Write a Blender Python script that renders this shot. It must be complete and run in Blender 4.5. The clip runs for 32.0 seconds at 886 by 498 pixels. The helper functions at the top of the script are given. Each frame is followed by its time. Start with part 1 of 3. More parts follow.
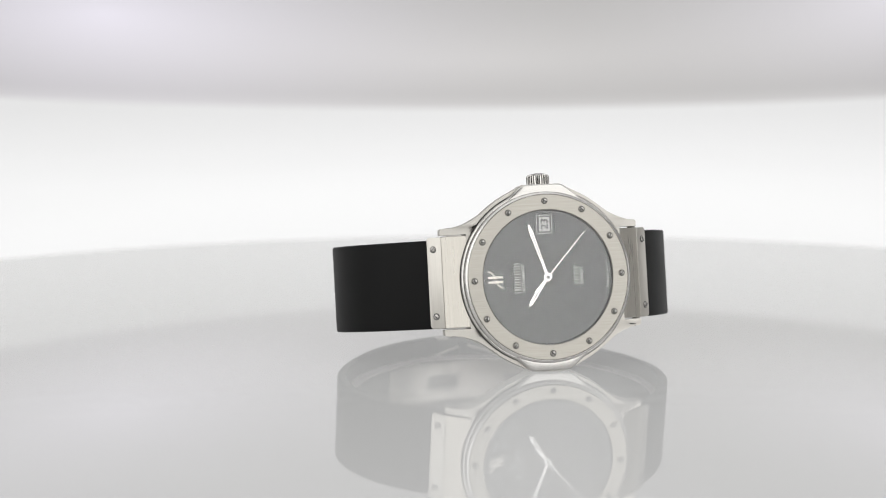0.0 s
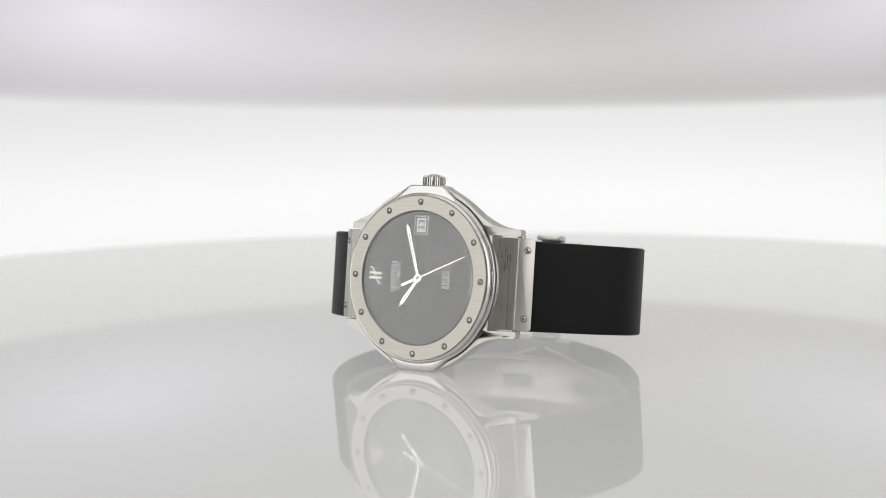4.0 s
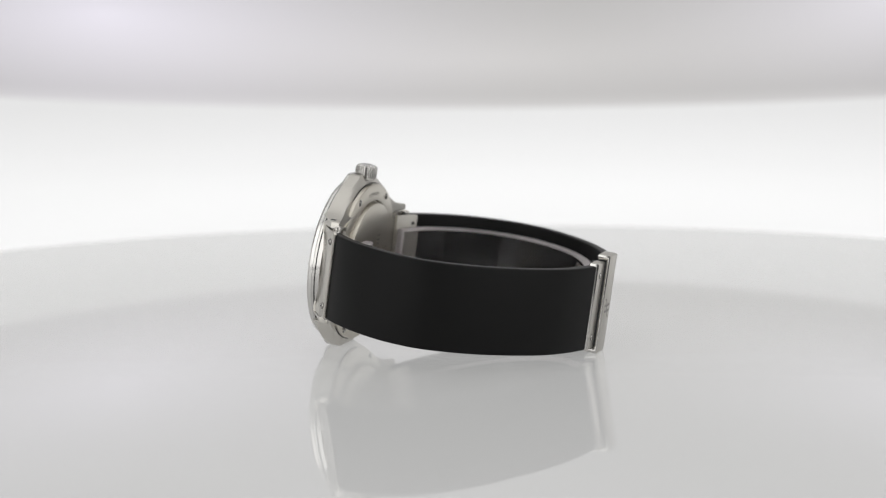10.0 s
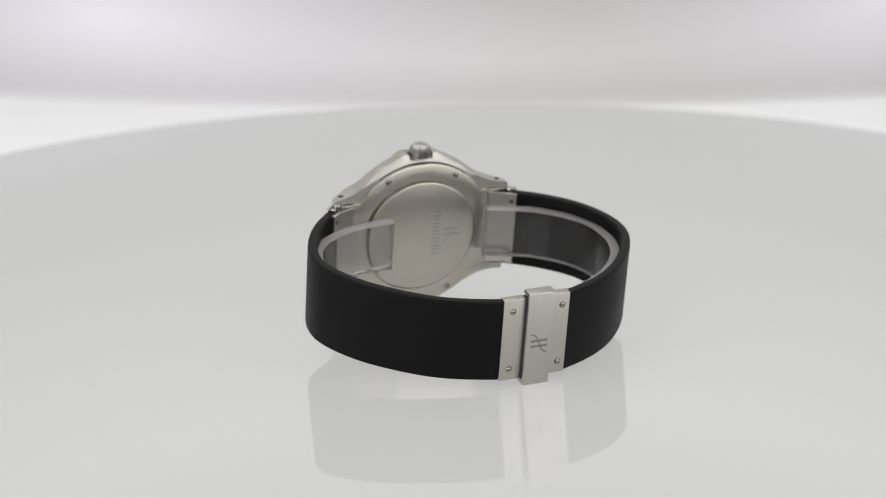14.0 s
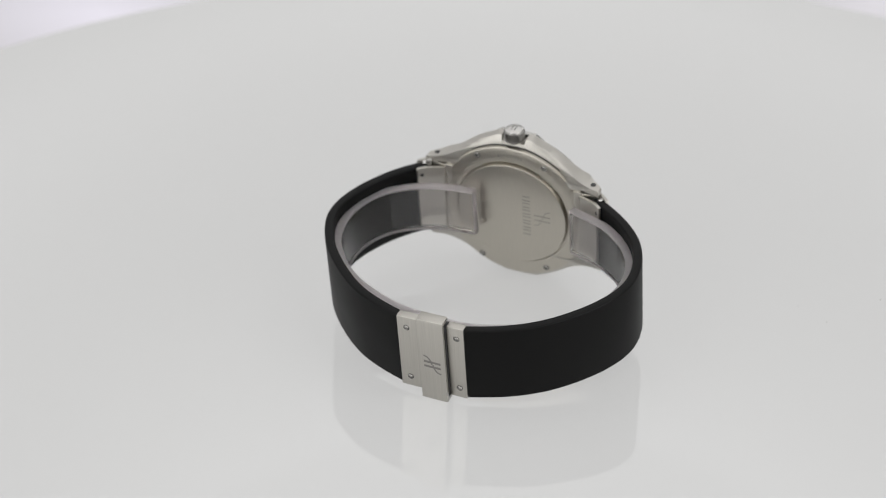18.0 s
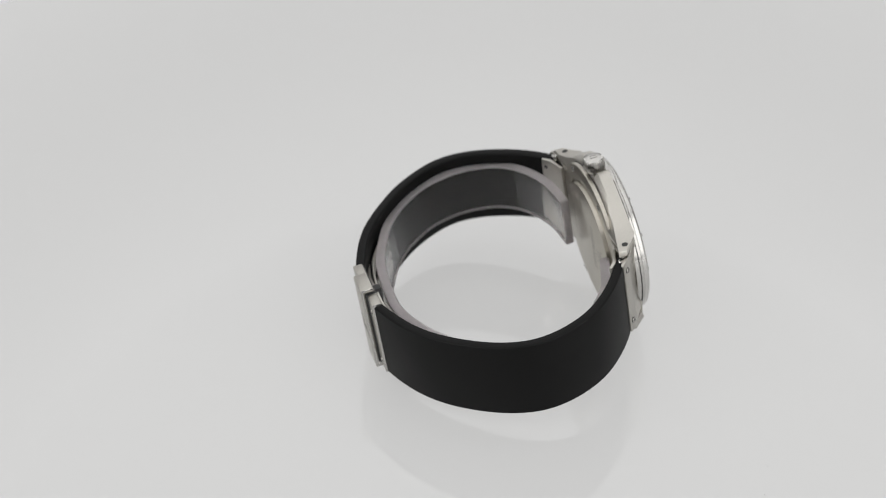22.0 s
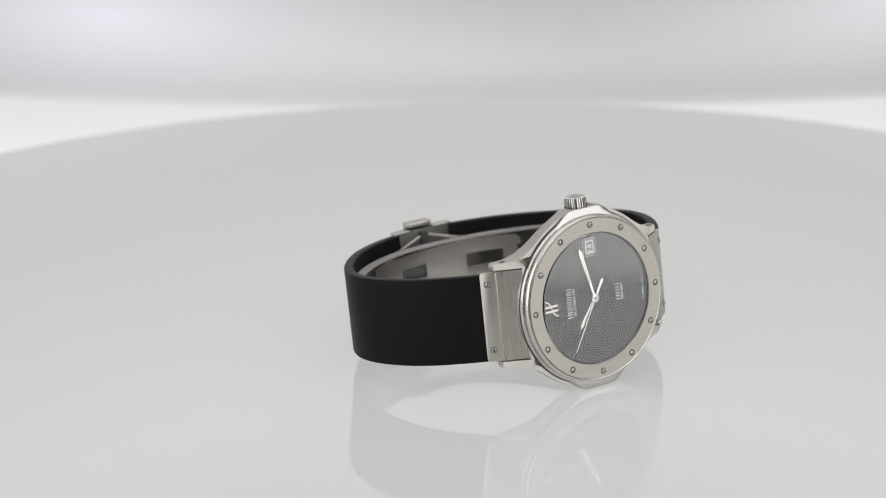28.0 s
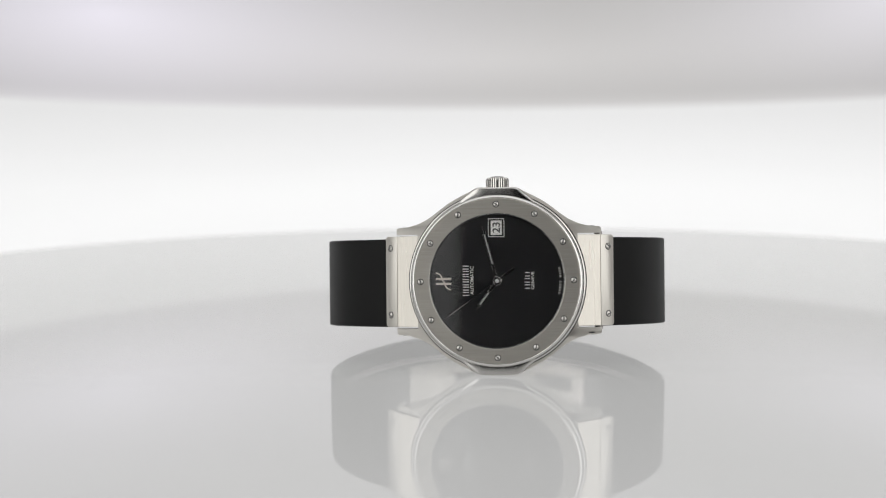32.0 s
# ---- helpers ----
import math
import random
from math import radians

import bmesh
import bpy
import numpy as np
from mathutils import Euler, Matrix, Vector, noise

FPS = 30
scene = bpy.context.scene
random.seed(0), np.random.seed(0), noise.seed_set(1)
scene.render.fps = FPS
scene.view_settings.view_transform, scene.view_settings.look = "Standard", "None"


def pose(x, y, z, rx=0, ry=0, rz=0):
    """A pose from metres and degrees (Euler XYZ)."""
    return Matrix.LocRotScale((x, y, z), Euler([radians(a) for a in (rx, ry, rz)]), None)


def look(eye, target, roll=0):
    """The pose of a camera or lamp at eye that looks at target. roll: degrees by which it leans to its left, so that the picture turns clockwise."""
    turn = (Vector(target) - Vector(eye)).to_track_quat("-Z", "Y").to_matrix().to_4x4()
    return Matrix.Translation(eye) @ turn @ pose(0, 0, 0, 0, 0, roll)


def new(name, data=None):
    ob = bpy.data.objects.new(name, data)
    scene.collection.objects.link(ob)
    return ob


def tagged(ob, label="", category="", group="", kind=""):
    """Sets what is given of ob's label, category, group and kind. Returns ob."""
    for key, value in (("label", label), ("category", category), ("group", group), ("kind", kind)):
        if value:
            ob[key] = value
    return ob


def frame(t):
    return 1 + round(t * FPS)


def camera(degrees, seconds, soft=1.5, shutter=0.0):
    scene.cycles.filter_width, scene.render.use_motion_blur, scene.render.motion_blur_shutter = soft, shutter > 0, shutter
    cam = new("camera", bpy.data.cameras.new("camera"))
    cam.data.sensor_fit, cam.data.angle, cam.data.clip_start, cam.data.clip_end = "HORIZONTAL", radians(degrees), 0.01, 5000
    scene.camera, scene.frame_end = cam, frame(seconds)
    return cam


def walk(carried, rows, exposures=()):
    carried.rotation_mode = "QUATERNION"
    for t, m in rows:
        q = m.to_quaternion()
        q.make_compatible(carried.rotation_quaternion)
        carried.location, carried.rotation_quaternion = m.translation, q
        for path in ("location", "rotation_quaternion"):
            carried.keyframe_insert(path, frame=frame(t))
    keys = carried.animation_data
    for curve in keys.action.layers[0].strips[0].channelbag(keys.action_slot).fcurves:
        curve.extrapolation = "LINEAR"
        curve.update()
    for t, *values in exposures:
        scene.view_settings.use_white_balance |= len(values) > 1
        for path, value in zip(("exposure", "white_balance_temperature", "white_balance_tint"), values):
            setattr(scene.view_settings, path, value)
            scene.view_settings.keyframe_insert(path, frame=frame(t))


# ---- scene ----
# Seconds, elevation of the camera's arm, turn of the table (degrees).
PATH = [
    (0, 8.33, 14.55), (1, 8.34, 2.06), (2, 8.37, -9.73), (3, 8.47, -21.32), (4, 8.57, -33.21), (5, 8.64, -45.30),
    (6, 8.62, -57.50), (7, 8.57, -69.92), (8, 8.48, -82.35), (9, 8.55, -94.77), (10, 9.22, -107.18), (11, 10.97, -119.48),
    (12, 13.56, -131.64), (13, 16.62, -143.73), (14, 19.74, -155.77), (15, 22.67, -167.78), (16, 25.50, -179.79),
    (17, 28.31, -191.86), (18, 31.14, -203.94), (19, 33.72, -216.09), (20, 35.56, -228.24), (21, 36.33, -240.40),
    (22, 35.93, -252.50), (23, 34.40, -264.46), (24, 32.01, -276.36), (25, 29.12, -288.36), (26, 26.03, -300.46),
    (27, 22.89, -312.55), (28, 19.86, -324.75), (29, 16.97, -336.90), (30, 14.25, -348.85), (30.5, 12.90, -354.95), (31, 11.62, -360.85),
    (31.25, 10.90, -362.88), (31.5, 10.21, -363.81), (32, 9.01, -364.23),
]
PIVOT = Matrix.Translation((0, 0.00079, 0.01014))      # the arm swings about a level axis just above the table


def rig(elevation):
    """The pose of the swinging frame that carries the camera and, opposite it, the backdrop."""
    return PIVOT @ Matrix.Rotation(radians(-elevation), 4, "X")


def seat_of_camera():
    pan, tilt, roll = -0.0237, 0.02436, -0.0042

    def turn(rt, up, fw):
        rt, up = math.cos(roll) * rt - math.sin(roll) * up, math.sin(roll) * rt + math.cos(roll) * up
        fw, rt = math.cos(pan) * fw - math.sin(pan) * rt, math.sin(pan) * fw + math.cos(pan) * rt
        fw, up = math.cos(tilt) * fw - math.sin(tilt) * up, math.sin(tilt) * fw + math.cos(tilt) * up
        return Vector((rt, fw, up))

    x, y, z = turn(1, 0, 0), turn(0, 1, 0), -turn(0, 0, 1)
    m = Matrix((x, y, z)).transposed().to_4x4()
    m.translation = (0.00158, -0.46843, 0)
    return m


cam = camera(23.774, 32.0, soft=1.05)
cam.data.dof.use_dof, cam.data.dof.focus_distance, cam.data.dof.aperture_fstop = True, 0.438, 18.0
walk(cam, [(t, rig(e) @ seat_of_camera()) for t, e, s in PATH])

# ---- world and exposure ----
world = bpy.data.worlds.new("studio_dark")
scene.world = world
world.use_nodes = True
world.node_tree.nodes["Background"].inputs[0].default_value = (0.5, 0.5, 0.52, 1)
world.node_tree.nodes["Background"].inputs[1].default_value = 0.05
scene.view_settings.exposure = 0.0
PANEL_SIDE, PANEL_TOP, PANEL_BACK, TABLE_GLOW = 1.58, 0.82, 0.58, 0.458      # how strongly the light panels and the disc's own emission glow

MM = 0.001


# ---- materials ----
def shader(name, colour, rough=0.5, metal=0.0, stretch=(1, 1, 1), grain=0.0, grain_scale=800.0, mottling=0.0, mottle_scale=60.0,
           bump=0.0, coat=0.0, ior=1.5, transmission=0.0, aniso=0.0, spec=0.5):
    m = bpy.data.materials.new(name)
    m.use_nodes = True
    nt = m.node_tree
    b = nt.nodes["Principled BSDF"]
    b.inputs["Base Color"].default_value = (*colour, 1)
    b.inputs["Roughness"].default_value = rough
    b.inputs["Metallic"].default_value = metal
    b.inputs["IOR"].default_value = ior
    b.inputs["Specular IOR Level"].default_value = spec
    b.inputs["Coat Weight"].default_value = coat
    b.inputs["Coat Roughness"].default_value = 0.03
    b.inputs["Transmission Weight"].default_value = transmission
    b.inputs["Anisotropic"].default_value = aniso
    co = nt.nodes.new("ShaderNodeTexCoord")
    mp = nt.nodes.new("ShaderNodeMapping")
    mp.inputs["Scale"].default_value = stretch
    nt.links.new(co.outputs["Object"], mp.inputs["Vector"])
    fine = nt.nodes.new("ShaderNodeTexNoise")
    fine.inputs["Scale"].default_value, fine.inputs["Detail"].default_value = grain_scale, 4
    nt.links.new(mp.outputs["Vector"], fine.inputs["Vector"])
    wide = nt.nodes.new("ShaderNodeTexNoise")
    wide.inputs["Scale"].default_value, wide.inputs["Detail"].default_value = mottle_scale, 3
    nt.links.new(co.outputs["Object"], wide.inputs["Vector"])
    if grain or mottling:
        mix = nt.nodes.new("ShaderNodeMath")
        mix.operation = "MULTIPLY_ADD"
        mix.inputs[1].default_value, mix.inputs[2].default_value = grain, rough - grain / 2
        nt.links.new(fine.outputs["Fac"], mix.inputs[0])
        mix2 = nt.nodes.new("ShaderNodeMath")
        mix2.operation = "MULTIPLY_ADD"
        mix2.inputs[1].default_value = mottling
        nt.links.new(wide.outputs["Fac"], mix2.inputs[0])
        nt.links.new(mix.outputs[0], mix2.inputs[2])
        nt.links.new(mix2.outputs[0], b.inputs["Roughness"])
        tone = nt.nodes.new("ShaderNodeMixRGB")
        tone.blend_type = "MULTIPLY"
        tone.inputs["Color1"].default_value = (*colour, 1)
        tone.inputs["Fac"].default_value = min(1.0, grain * 1.2 + mottling)
        nt.links.new(fine.outputs["Fac"], tone.inputs["Color2"])
        nt.links.new(tone.outputs[0], b.inputs["Base Color"])
    if bump:
        bp = nt.nodes.new("ShaderNodeBump")
        bp.inputs["Strength"].default_value, bp.inputs["Distance"].default_value = bump, 0.00002
        nt.links.new(fine.outputs["Fac"], bp.inputs["Height"])
        nt.links.new(bp.outputs["Normal"], b.inputs["Normal"])
    return m


def glow(name, colour, strength, glow_spots=(), base=0.6, plateau=1.0, fall="QUADRATIC_SPHERE"):
    """Cloth that shines evenly, and more in painted spots with no lamp behind. Each spot: place, reach (metres),
    strength, colour.
    """
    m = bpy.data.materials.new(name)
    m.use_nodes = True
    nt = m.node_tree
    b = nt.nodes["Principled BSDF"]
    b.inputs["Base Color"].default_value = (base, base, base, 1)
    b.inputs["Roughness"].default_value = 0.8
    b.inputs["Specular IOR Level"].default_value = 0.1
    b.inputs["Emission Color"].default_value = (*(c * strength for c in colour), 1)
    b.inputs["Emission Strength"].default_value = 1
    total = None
    for place, reach, power, tint in glow_spots:
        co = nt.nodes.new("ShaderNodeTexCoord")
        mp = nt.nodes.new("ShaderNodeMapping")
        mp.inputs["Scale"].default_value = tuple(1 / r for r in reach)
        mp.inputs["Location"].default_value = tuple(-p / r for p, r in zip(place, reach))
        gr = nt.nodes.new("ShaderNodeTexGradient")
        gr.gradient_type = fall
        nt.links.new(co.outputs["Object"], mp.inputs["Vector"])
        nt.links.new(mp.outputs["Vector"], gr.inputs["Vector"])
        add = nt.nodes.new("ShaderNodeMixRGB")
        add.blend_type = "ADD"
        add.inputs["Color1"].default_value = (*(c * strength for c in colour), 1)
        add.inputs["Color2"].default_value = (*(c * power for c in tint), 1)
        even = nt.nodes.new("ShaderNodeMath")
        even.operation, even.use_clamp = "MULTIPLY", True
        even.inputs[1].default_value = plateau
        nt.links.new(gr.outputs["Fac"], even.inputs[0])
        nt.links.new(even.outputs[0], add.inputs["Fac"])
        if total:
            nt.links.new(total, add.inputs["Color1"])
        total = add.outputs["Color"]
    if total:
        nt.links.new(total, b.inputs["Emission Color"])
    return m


def box_cloth(name, colour, rest, power, edges):
    """A softbox front that shines evenly and falls off towards its rim. edges: axis, way, where the fall begins and ends (metres from the middle)."""
    m = glow(name, colour, rest, (), 0.5)
    nt = m.node_tree
    split = nt.nodes.new("ShaderNodeSeparateXYZ")
    nt.links.new(nt.nodes.new("ShaderNodeTexCoord").outputs["Object"], split.inputs[0])
    lit = None
    for axis, way, begin, end in edges:
        fall = nt.nodes.new("ShaderNodeMapRange")
        fall.interpolation_type = "SMOOTHSTEP"
        for socket, value in (("From Min", way * begin), ("From Max", way * end), ("To Min", 1.0), ("To Max", 0.0)):
            fall.inputs[socket].default_value = value
        nt.links.new(split.outputs[axis], fall.inputs["Value"])
        if lit is None:
            lit = fall.outputs["Result"]
        else:
            product = nt.nodes.new("ShaderNodeMath")
            product.operation = "MULTIPLY"
            nt.links.new(lit, product.inputs[0])
            nt.links.new(fall.outputs["Result"], product.inputs[1])
            lit = product.outputs[0]
    total = nt.nodes.new("ShaderNodeMath")
    total.operation = "MULTIPLY_ADD"
    total.inputs[1].default_value, total.inputs[2].default_value = power, rest
    nt.links.new(lit, total.inputs[0])
    b = nt.nodes["Principled BSDF"]
    b.inputs["Emission Color"].default_value = (*colour, 1)
    nt.links.new(total.outputs[0], b.inputs["Emission Strength"])
    return m


STEEL = (0.53, 0.505, 0.457)
brushed_x = shader("steel of the end links", STEEL, 0.27, 1.0, (1, 0.02, 1), 0.17, 3500, 0.05, 300, 0.12)
brushed_y = shader("steel brushed across the strap", (0.525, 0.505, 0.465), 0.31, 1.0, (1, 0.02, 1), 0.14, 4500, 0.06, 300, 0.15)
case_steel = shader("satin polished case steel", (0.56, 0.54, 0.50), 0.40, 1.0, (1, 1, 1), 0.08, 3500, 0.06, 250, 0.06)
mirror_steel = shader("mirror polished steel", (0.50, 0.49, 0.47), 0.13, 1.0, (1, 1, 1), 0.02, 2500, 0.02, 250, 0.0)
bezel_steel = shader("bezel steel brushed along the strap", (0.45, 0.43, 0.388), 0.31, 1.0, (0.02, 1, 1), 0.22, 5200, 0.05, 300, 0.20)
polished = shader("polished steel", (0.60, 0.59, 0.57), 0.19, 1.0, (1, 1, 1), 0.06, 2500, 0.05, 250, 0.03)
satin = shader("satin steel", (0.575, 0.555, 0.51), 0.30, 1.0, (1, 1, 1), 0.10, 5000, 0.06, 250, 0.12)
back_steel = shader("fine brushed case back steel", (0.55, 0.52, 0.46), 0.31, 1.0, (1, 0.04, 1), 0.09, 9000, 0.06, 200, 0.12)
screw_steel = shader("screw steel", (0.36, 0.35, 0.33), 0.24, 1.0, (1, 1, 1), 0.05, 3000, 0.05, 400, 0.0)
shaded_steel = shader("steel darkened for shade", (0.12, 0.117, 0.112), 0.35, 1.0, (1, 1, 1), 0.10, 5000, 0.06, 250, 0.12)
# Near black, for the shade in slots, holes and gaps, and dark hardware.
slot_dark = shader("dark slot", (0.03, 0.03, 0.03), 0.6)
rubber = shader("black rubber", (0.0045, 0.0045, 0.0045), 0.44, 0.0, (1, 1, 1), 0.12, 6000, 0.10, 120, 0.25, spec=0.112)
rubber_edge = shader("glossy rubber edge", (0.0045, 0.0045, 0.0045), 0.35, 0.0, (1, 1, 1), 0.1, 6000, 0.08, 120, 0.1, spec=0.12)
lacquer = shader("black dial lacquer", (0.009, 0.009, 0.0095), 0.3, 0.0, ior=1.45, spec=0.4)
print_white = shader("white dial print", (0.80, 0.80, 0.78), 0.5)
date_white = shader("white date disc", (0.8, 0.8, 0.78), 0.5)
date_black = shader("black date figures", (0.02, 0.02, 0.02), 0.5)
hand_steel = shader("polished hand steel", (0.85, 0.84, 0.82), 0.06, 1.0)
mark_steel = shader("satin applied steel", (0.72, 0.68, 0.62), 0.34, 1.0)
hand_slot = shader("pale fill in the hand", (0.46, 0.46, 0.45), 0.5)
engraving_faint = shader("faint engraving", (0.33, 0.315, 0.29), 0.42, 0.95)
engraving_link = shader("faint link engraving", (0.48, 0.46, 0.42), 0.36, 1.0)
engraving = shader("etched grey", (0.22, 0.21, 0.20), 0.5, 0.6)
crystal = shader("sapphire crystal", (1, 1, 1), 0.0, 0.0, ior=1.66, transmission=1.0)
clear_plastic = shader("clear plastic", (0.90, 0.885, 0.89), 0.17, 0.0, (1, 1, 1), 0.04, 700, 0.04, 90, 0.2, ior=1.42, transmission=0.992)
frosted_plastic = shader("frosted plastic edge", (0.79, 0.745, 0.75), 0.45, 0.0, (1, 1, 1), 0.12, 900, 0.08, 90, 0.5, ior=1.42, transmission=0.8)
acrylic = shader("white acrylic with emission as underlight", (0.17, 0.17, 0.17), 0.012, 0.0, (1, 1, 1), 0.004, 900, 0.012, 9, 0.0, ior=1.49)
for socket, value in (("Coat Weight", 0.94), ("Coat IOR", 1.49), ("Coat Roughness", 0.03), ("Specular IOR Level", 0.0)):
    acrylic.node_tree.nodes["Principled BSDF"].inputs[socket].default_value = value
# Emission on the disc stands for light from below; no lamp is there.
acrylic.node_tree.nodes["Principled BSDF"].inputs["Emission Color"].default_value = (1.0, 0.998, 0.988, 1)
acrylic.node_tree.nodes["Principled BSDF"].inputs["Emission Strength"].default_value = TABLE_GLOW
# Hem fall-off, bright middle and unseen side spots are put into the emission.
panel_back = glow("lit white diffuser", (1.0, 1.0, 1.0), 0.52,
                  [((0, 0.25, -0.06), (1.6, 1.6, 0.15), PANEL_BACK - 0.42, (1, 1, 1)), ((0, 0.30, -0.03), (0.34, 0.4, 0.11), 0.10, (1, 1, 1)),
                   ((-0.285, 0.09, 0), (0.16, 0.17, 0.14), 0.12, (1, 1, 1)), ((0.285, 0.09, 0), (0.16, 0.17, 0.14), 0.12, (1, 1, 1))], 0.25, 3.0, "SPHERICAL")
# Lilac spots, hem strip and high glow are light painted into the emission.
panel_cloth = glow("grey cloth with painted glow", (1.0, 0.98, 0.975), 0.185, [((-0.135, 0.27, 0.102), (0.18, 0.24, 0.065), 0.39, (0.84, 0.79, 1.0)), ((0.15, 0.27, 0.106), (0.13, 0.2, 0.050), 0.34, (0.88, 0.84, 1.0)), ((0, 0.29, 0.088), (0.7, 0.7, 0.085), 0.33, (1.0, 0.97, 0.955)), ((0, 0.25, 0.0665), (1.6, 1.6, 0.010), 0.40, (1.0, 0.985, 0.975)), ((0, 0.25, 0.275), (1.4, 1.4, 0.21), 0.62, (1, 1, 1)), ((0, 0.2, 0.90), (1.4, 1.4, 0.60), 1.95, (1, 1, 1))], 0.16)
panel_side = {side: box_cloth("softbox front", (1.0, 0.995, 0.985), 0.06, PANEL_SIDE,
                              ((0, -side, *inner), (0, side, 0.42, 0.60), (1, -1, 0.412, 0.444), (1, 1, 0.34, 0.50)))
              for side, inner in ((-1, (0.462, 0.488)), (1, (0.437, 0.462)))}
panel_top = glow("overhead softbox front", (1.0, 1.0, 1.0), PANEL_TOP)
dust = shader("grey dust", (0.3, 0.29, 0.28), 0.9)
casing = shader("black softbox casing", (0.02, 0.02, 0.02), 0.6, 0.0, (1, 1, 1), 0.1, 300, 0.1, 9, 0.2)
room_paint = shader("pale studio paint", (0.62, 0.61, 0.60), 0.8, 0.0, (1, 1, 1), 0.1, 60, 0.1, 2, 0.2)
black_cloth = shader("black molton cloth", (0.008, 0.008, 0.008), 0.9, 0.0, (1, 1, 1), 0.1, 300, 0.1, 4, 0.2, spec=0.1)
floor_paint = shader("grey studio floor", (0.30, 0.30, 0.30), 0.6, 0.0, (1, 1, 1), 0.15, 80, 0.1, 2, 0.2)


# ---- mesh helpers (millimetres) ----
def mesh_from(bm, name, material, smooth=True, scale=MM):
    bmesh.ops.scale(bm, vec=(scale,) * 3, verts=bm.verts)
    bmesh.ops.recalc_face_normals(bm, faces=bm.faces)
    me = bpy.data.meshes.new(name)
    bm.to_mesh(me)
    bm.free()
    me.materials.append(material)
    if smooth:
        me.shade_smooth()
        me.set_sharp_from_angle(angle=radians(32))
    return me


def part(name, bm, material, parent, label="", at=None, smooth=True):
    ob = new(name, mesh_from(bm, name, material, smooth) if isinstance(bm, bmesh.types.BMesh) else bm)
    ob.parent = parent
    if at is not None:
        ob.matrix_basis = at
    return tagged(ob, label) if label else ob


def prism(outline, z0, z1, bevel=0.0, segments=2):
    """A solid over an outline in x and y; z0 and z1 may be functions of x and y."""
    low = z0 if callable(z0) else lambda x, y: z0
    high = z1 if callable(z1) else lambda x, y: z1
    bm = bmesh.new()
    a = [bm.verts.new((x, y, low(x, y))) for x, y in outline]
    b = [bm.verts.new((x, y, high(x, y))) for x, y in outline]
    n = len(a)
    for i in range(n):
        bm.faces.new((a[i], a[(i + 1) % n], b[(i + 1) % n], b[i]))
    bm.faces.new(a[::-1]), bm.faces.new(b)
    bmesh.ops.recalc_face_normals(bm, faces=bm.faces)
    if bevel:
        edges = [e for e in bm.edges if len(e.link_faces) == 2 and e.calc_face_angle(0) > 0.5]
        bmesh.ops.bevel(bm, geom=edges, offset=bevel, segments=segments, profile=0.5, affect="EDGES", clamp_overlap=True)
    return bm


def box(x0, x1, y0, y1, z0, z1, bevel=0.15):
    return prism([(x0, y0), (x1, y0), (x1, y1), (x0, y1)], z0, z1, bevel)


def lathe(profile, steps=96):
    """A ring or disc from a profile of (radius, z), turned about z; a closed profile gives a ring."""
    bm = bmesh.new()
    rings = []
    for r, z in profile:
        if r < 1e-6:
            rings.append([bm.verts.new((0, 0, z))])
        else:
            rings.append([bm.verts.new((r * math.cos(2 * math.pi * k / steps), r * math.sin(2 * math.pi * k / steps), z)) for k in range(steps)])
    loop = list(zip(rings, rings[1:]))
    if len(rings[0]) > 1 and len(rings[-1]) > 1:
        loop.append((rings[-1], rings[0]))
    for p, q in loop:
        for k in range(steps):
            j = (k + 1) % steps
            if len(p) == 1:
                bm.faces.new((p[0], q[k], q[j]))
            elif len(q) == 1:
                bm.faces.new((p[k], p[j], q[0]))
            else:
                bm.faces.new((p[k], p[j], q[j], q[k]))
    bmesh.ops.recalc_face_normals(bm, faces=bm.faces)
    return bm


def glide(points, steps=12):
    """A smooth curve through points (Catmull-Rom)."""
    p = [Vector(q) for q in points]
    p = [2 * p[0] - p[1]] + p + [2 * p[-1] - p[-2]]
    out = []
    for i in range(1, len(p) - 2):
        for k in range(steps):
            t = k / steps
            out.append(0.5 * (2 * p[i] + (p[i + 1] - p[i - 1]) * t + (2 * p[i - 1] - 5 * p[i] + 4 * p[i + 1] - p[i + 2]) * t * t
                              + (3 * p[i] - p[i - 1] - 3 * p[i + 1] + p[i + 2]) * t ** 3))
    return out + [p[-2]]


def band(curve, half, inset, thickness, round_edge=0.3):
    """A strap that follows a curve in x and z. half: half its width, a number or one for each point; inset: how far in from
    the curve its outer face lies; thickness inwards. The way inwards is towards the middle of the loop."""
    bm = bmesh.new()
    mid = Vector((-2.5, -30))
    rows = []
    n = len(curve)
    for i, c in enumerate(curve):
        d = (curve[min(i + 1, n - 1)] - curve[max(i - 1, 0)]).normalized()
        inward = Vector((-d.y, d.x))
        if inward.dot(mid - c) < 0:
            inward = -inward
        h = half[i] if isinstance(half, list) else half
        r = min(round_edge, thickness * 0.48)
        arc = [(r * (1 - math.cos(k * math.pi / 8)), r * (1 - math.sin(k * math.pi / 8))) for k in range(5)]
        side = [(h - a, b) for a, b in arc[::-1]] + [(h - a, thickness - b) for a, b in arc]
        ring = []
        for y, w in side + [(-y, w) for y, w in side[::-1]]:
            q = c + inward * (inset + w)
            ring.append(bm.verts.new((q.x, y, q.y)))
        rows.append(ring)
    m = len(rows[0])
    for p, q in zip(rows, rows[1:]):
        for k in range(m):
            bm.faces.new((p[k], p[(k + 1) % m], q[(k + 1) % m], q[k]))
    bm.faces.new(rows[0]), bm.faces.new(rows[-1][::-1])
    bmesh.ops.recalc_face_normals(bm, faces=bm.faces)
    return bm


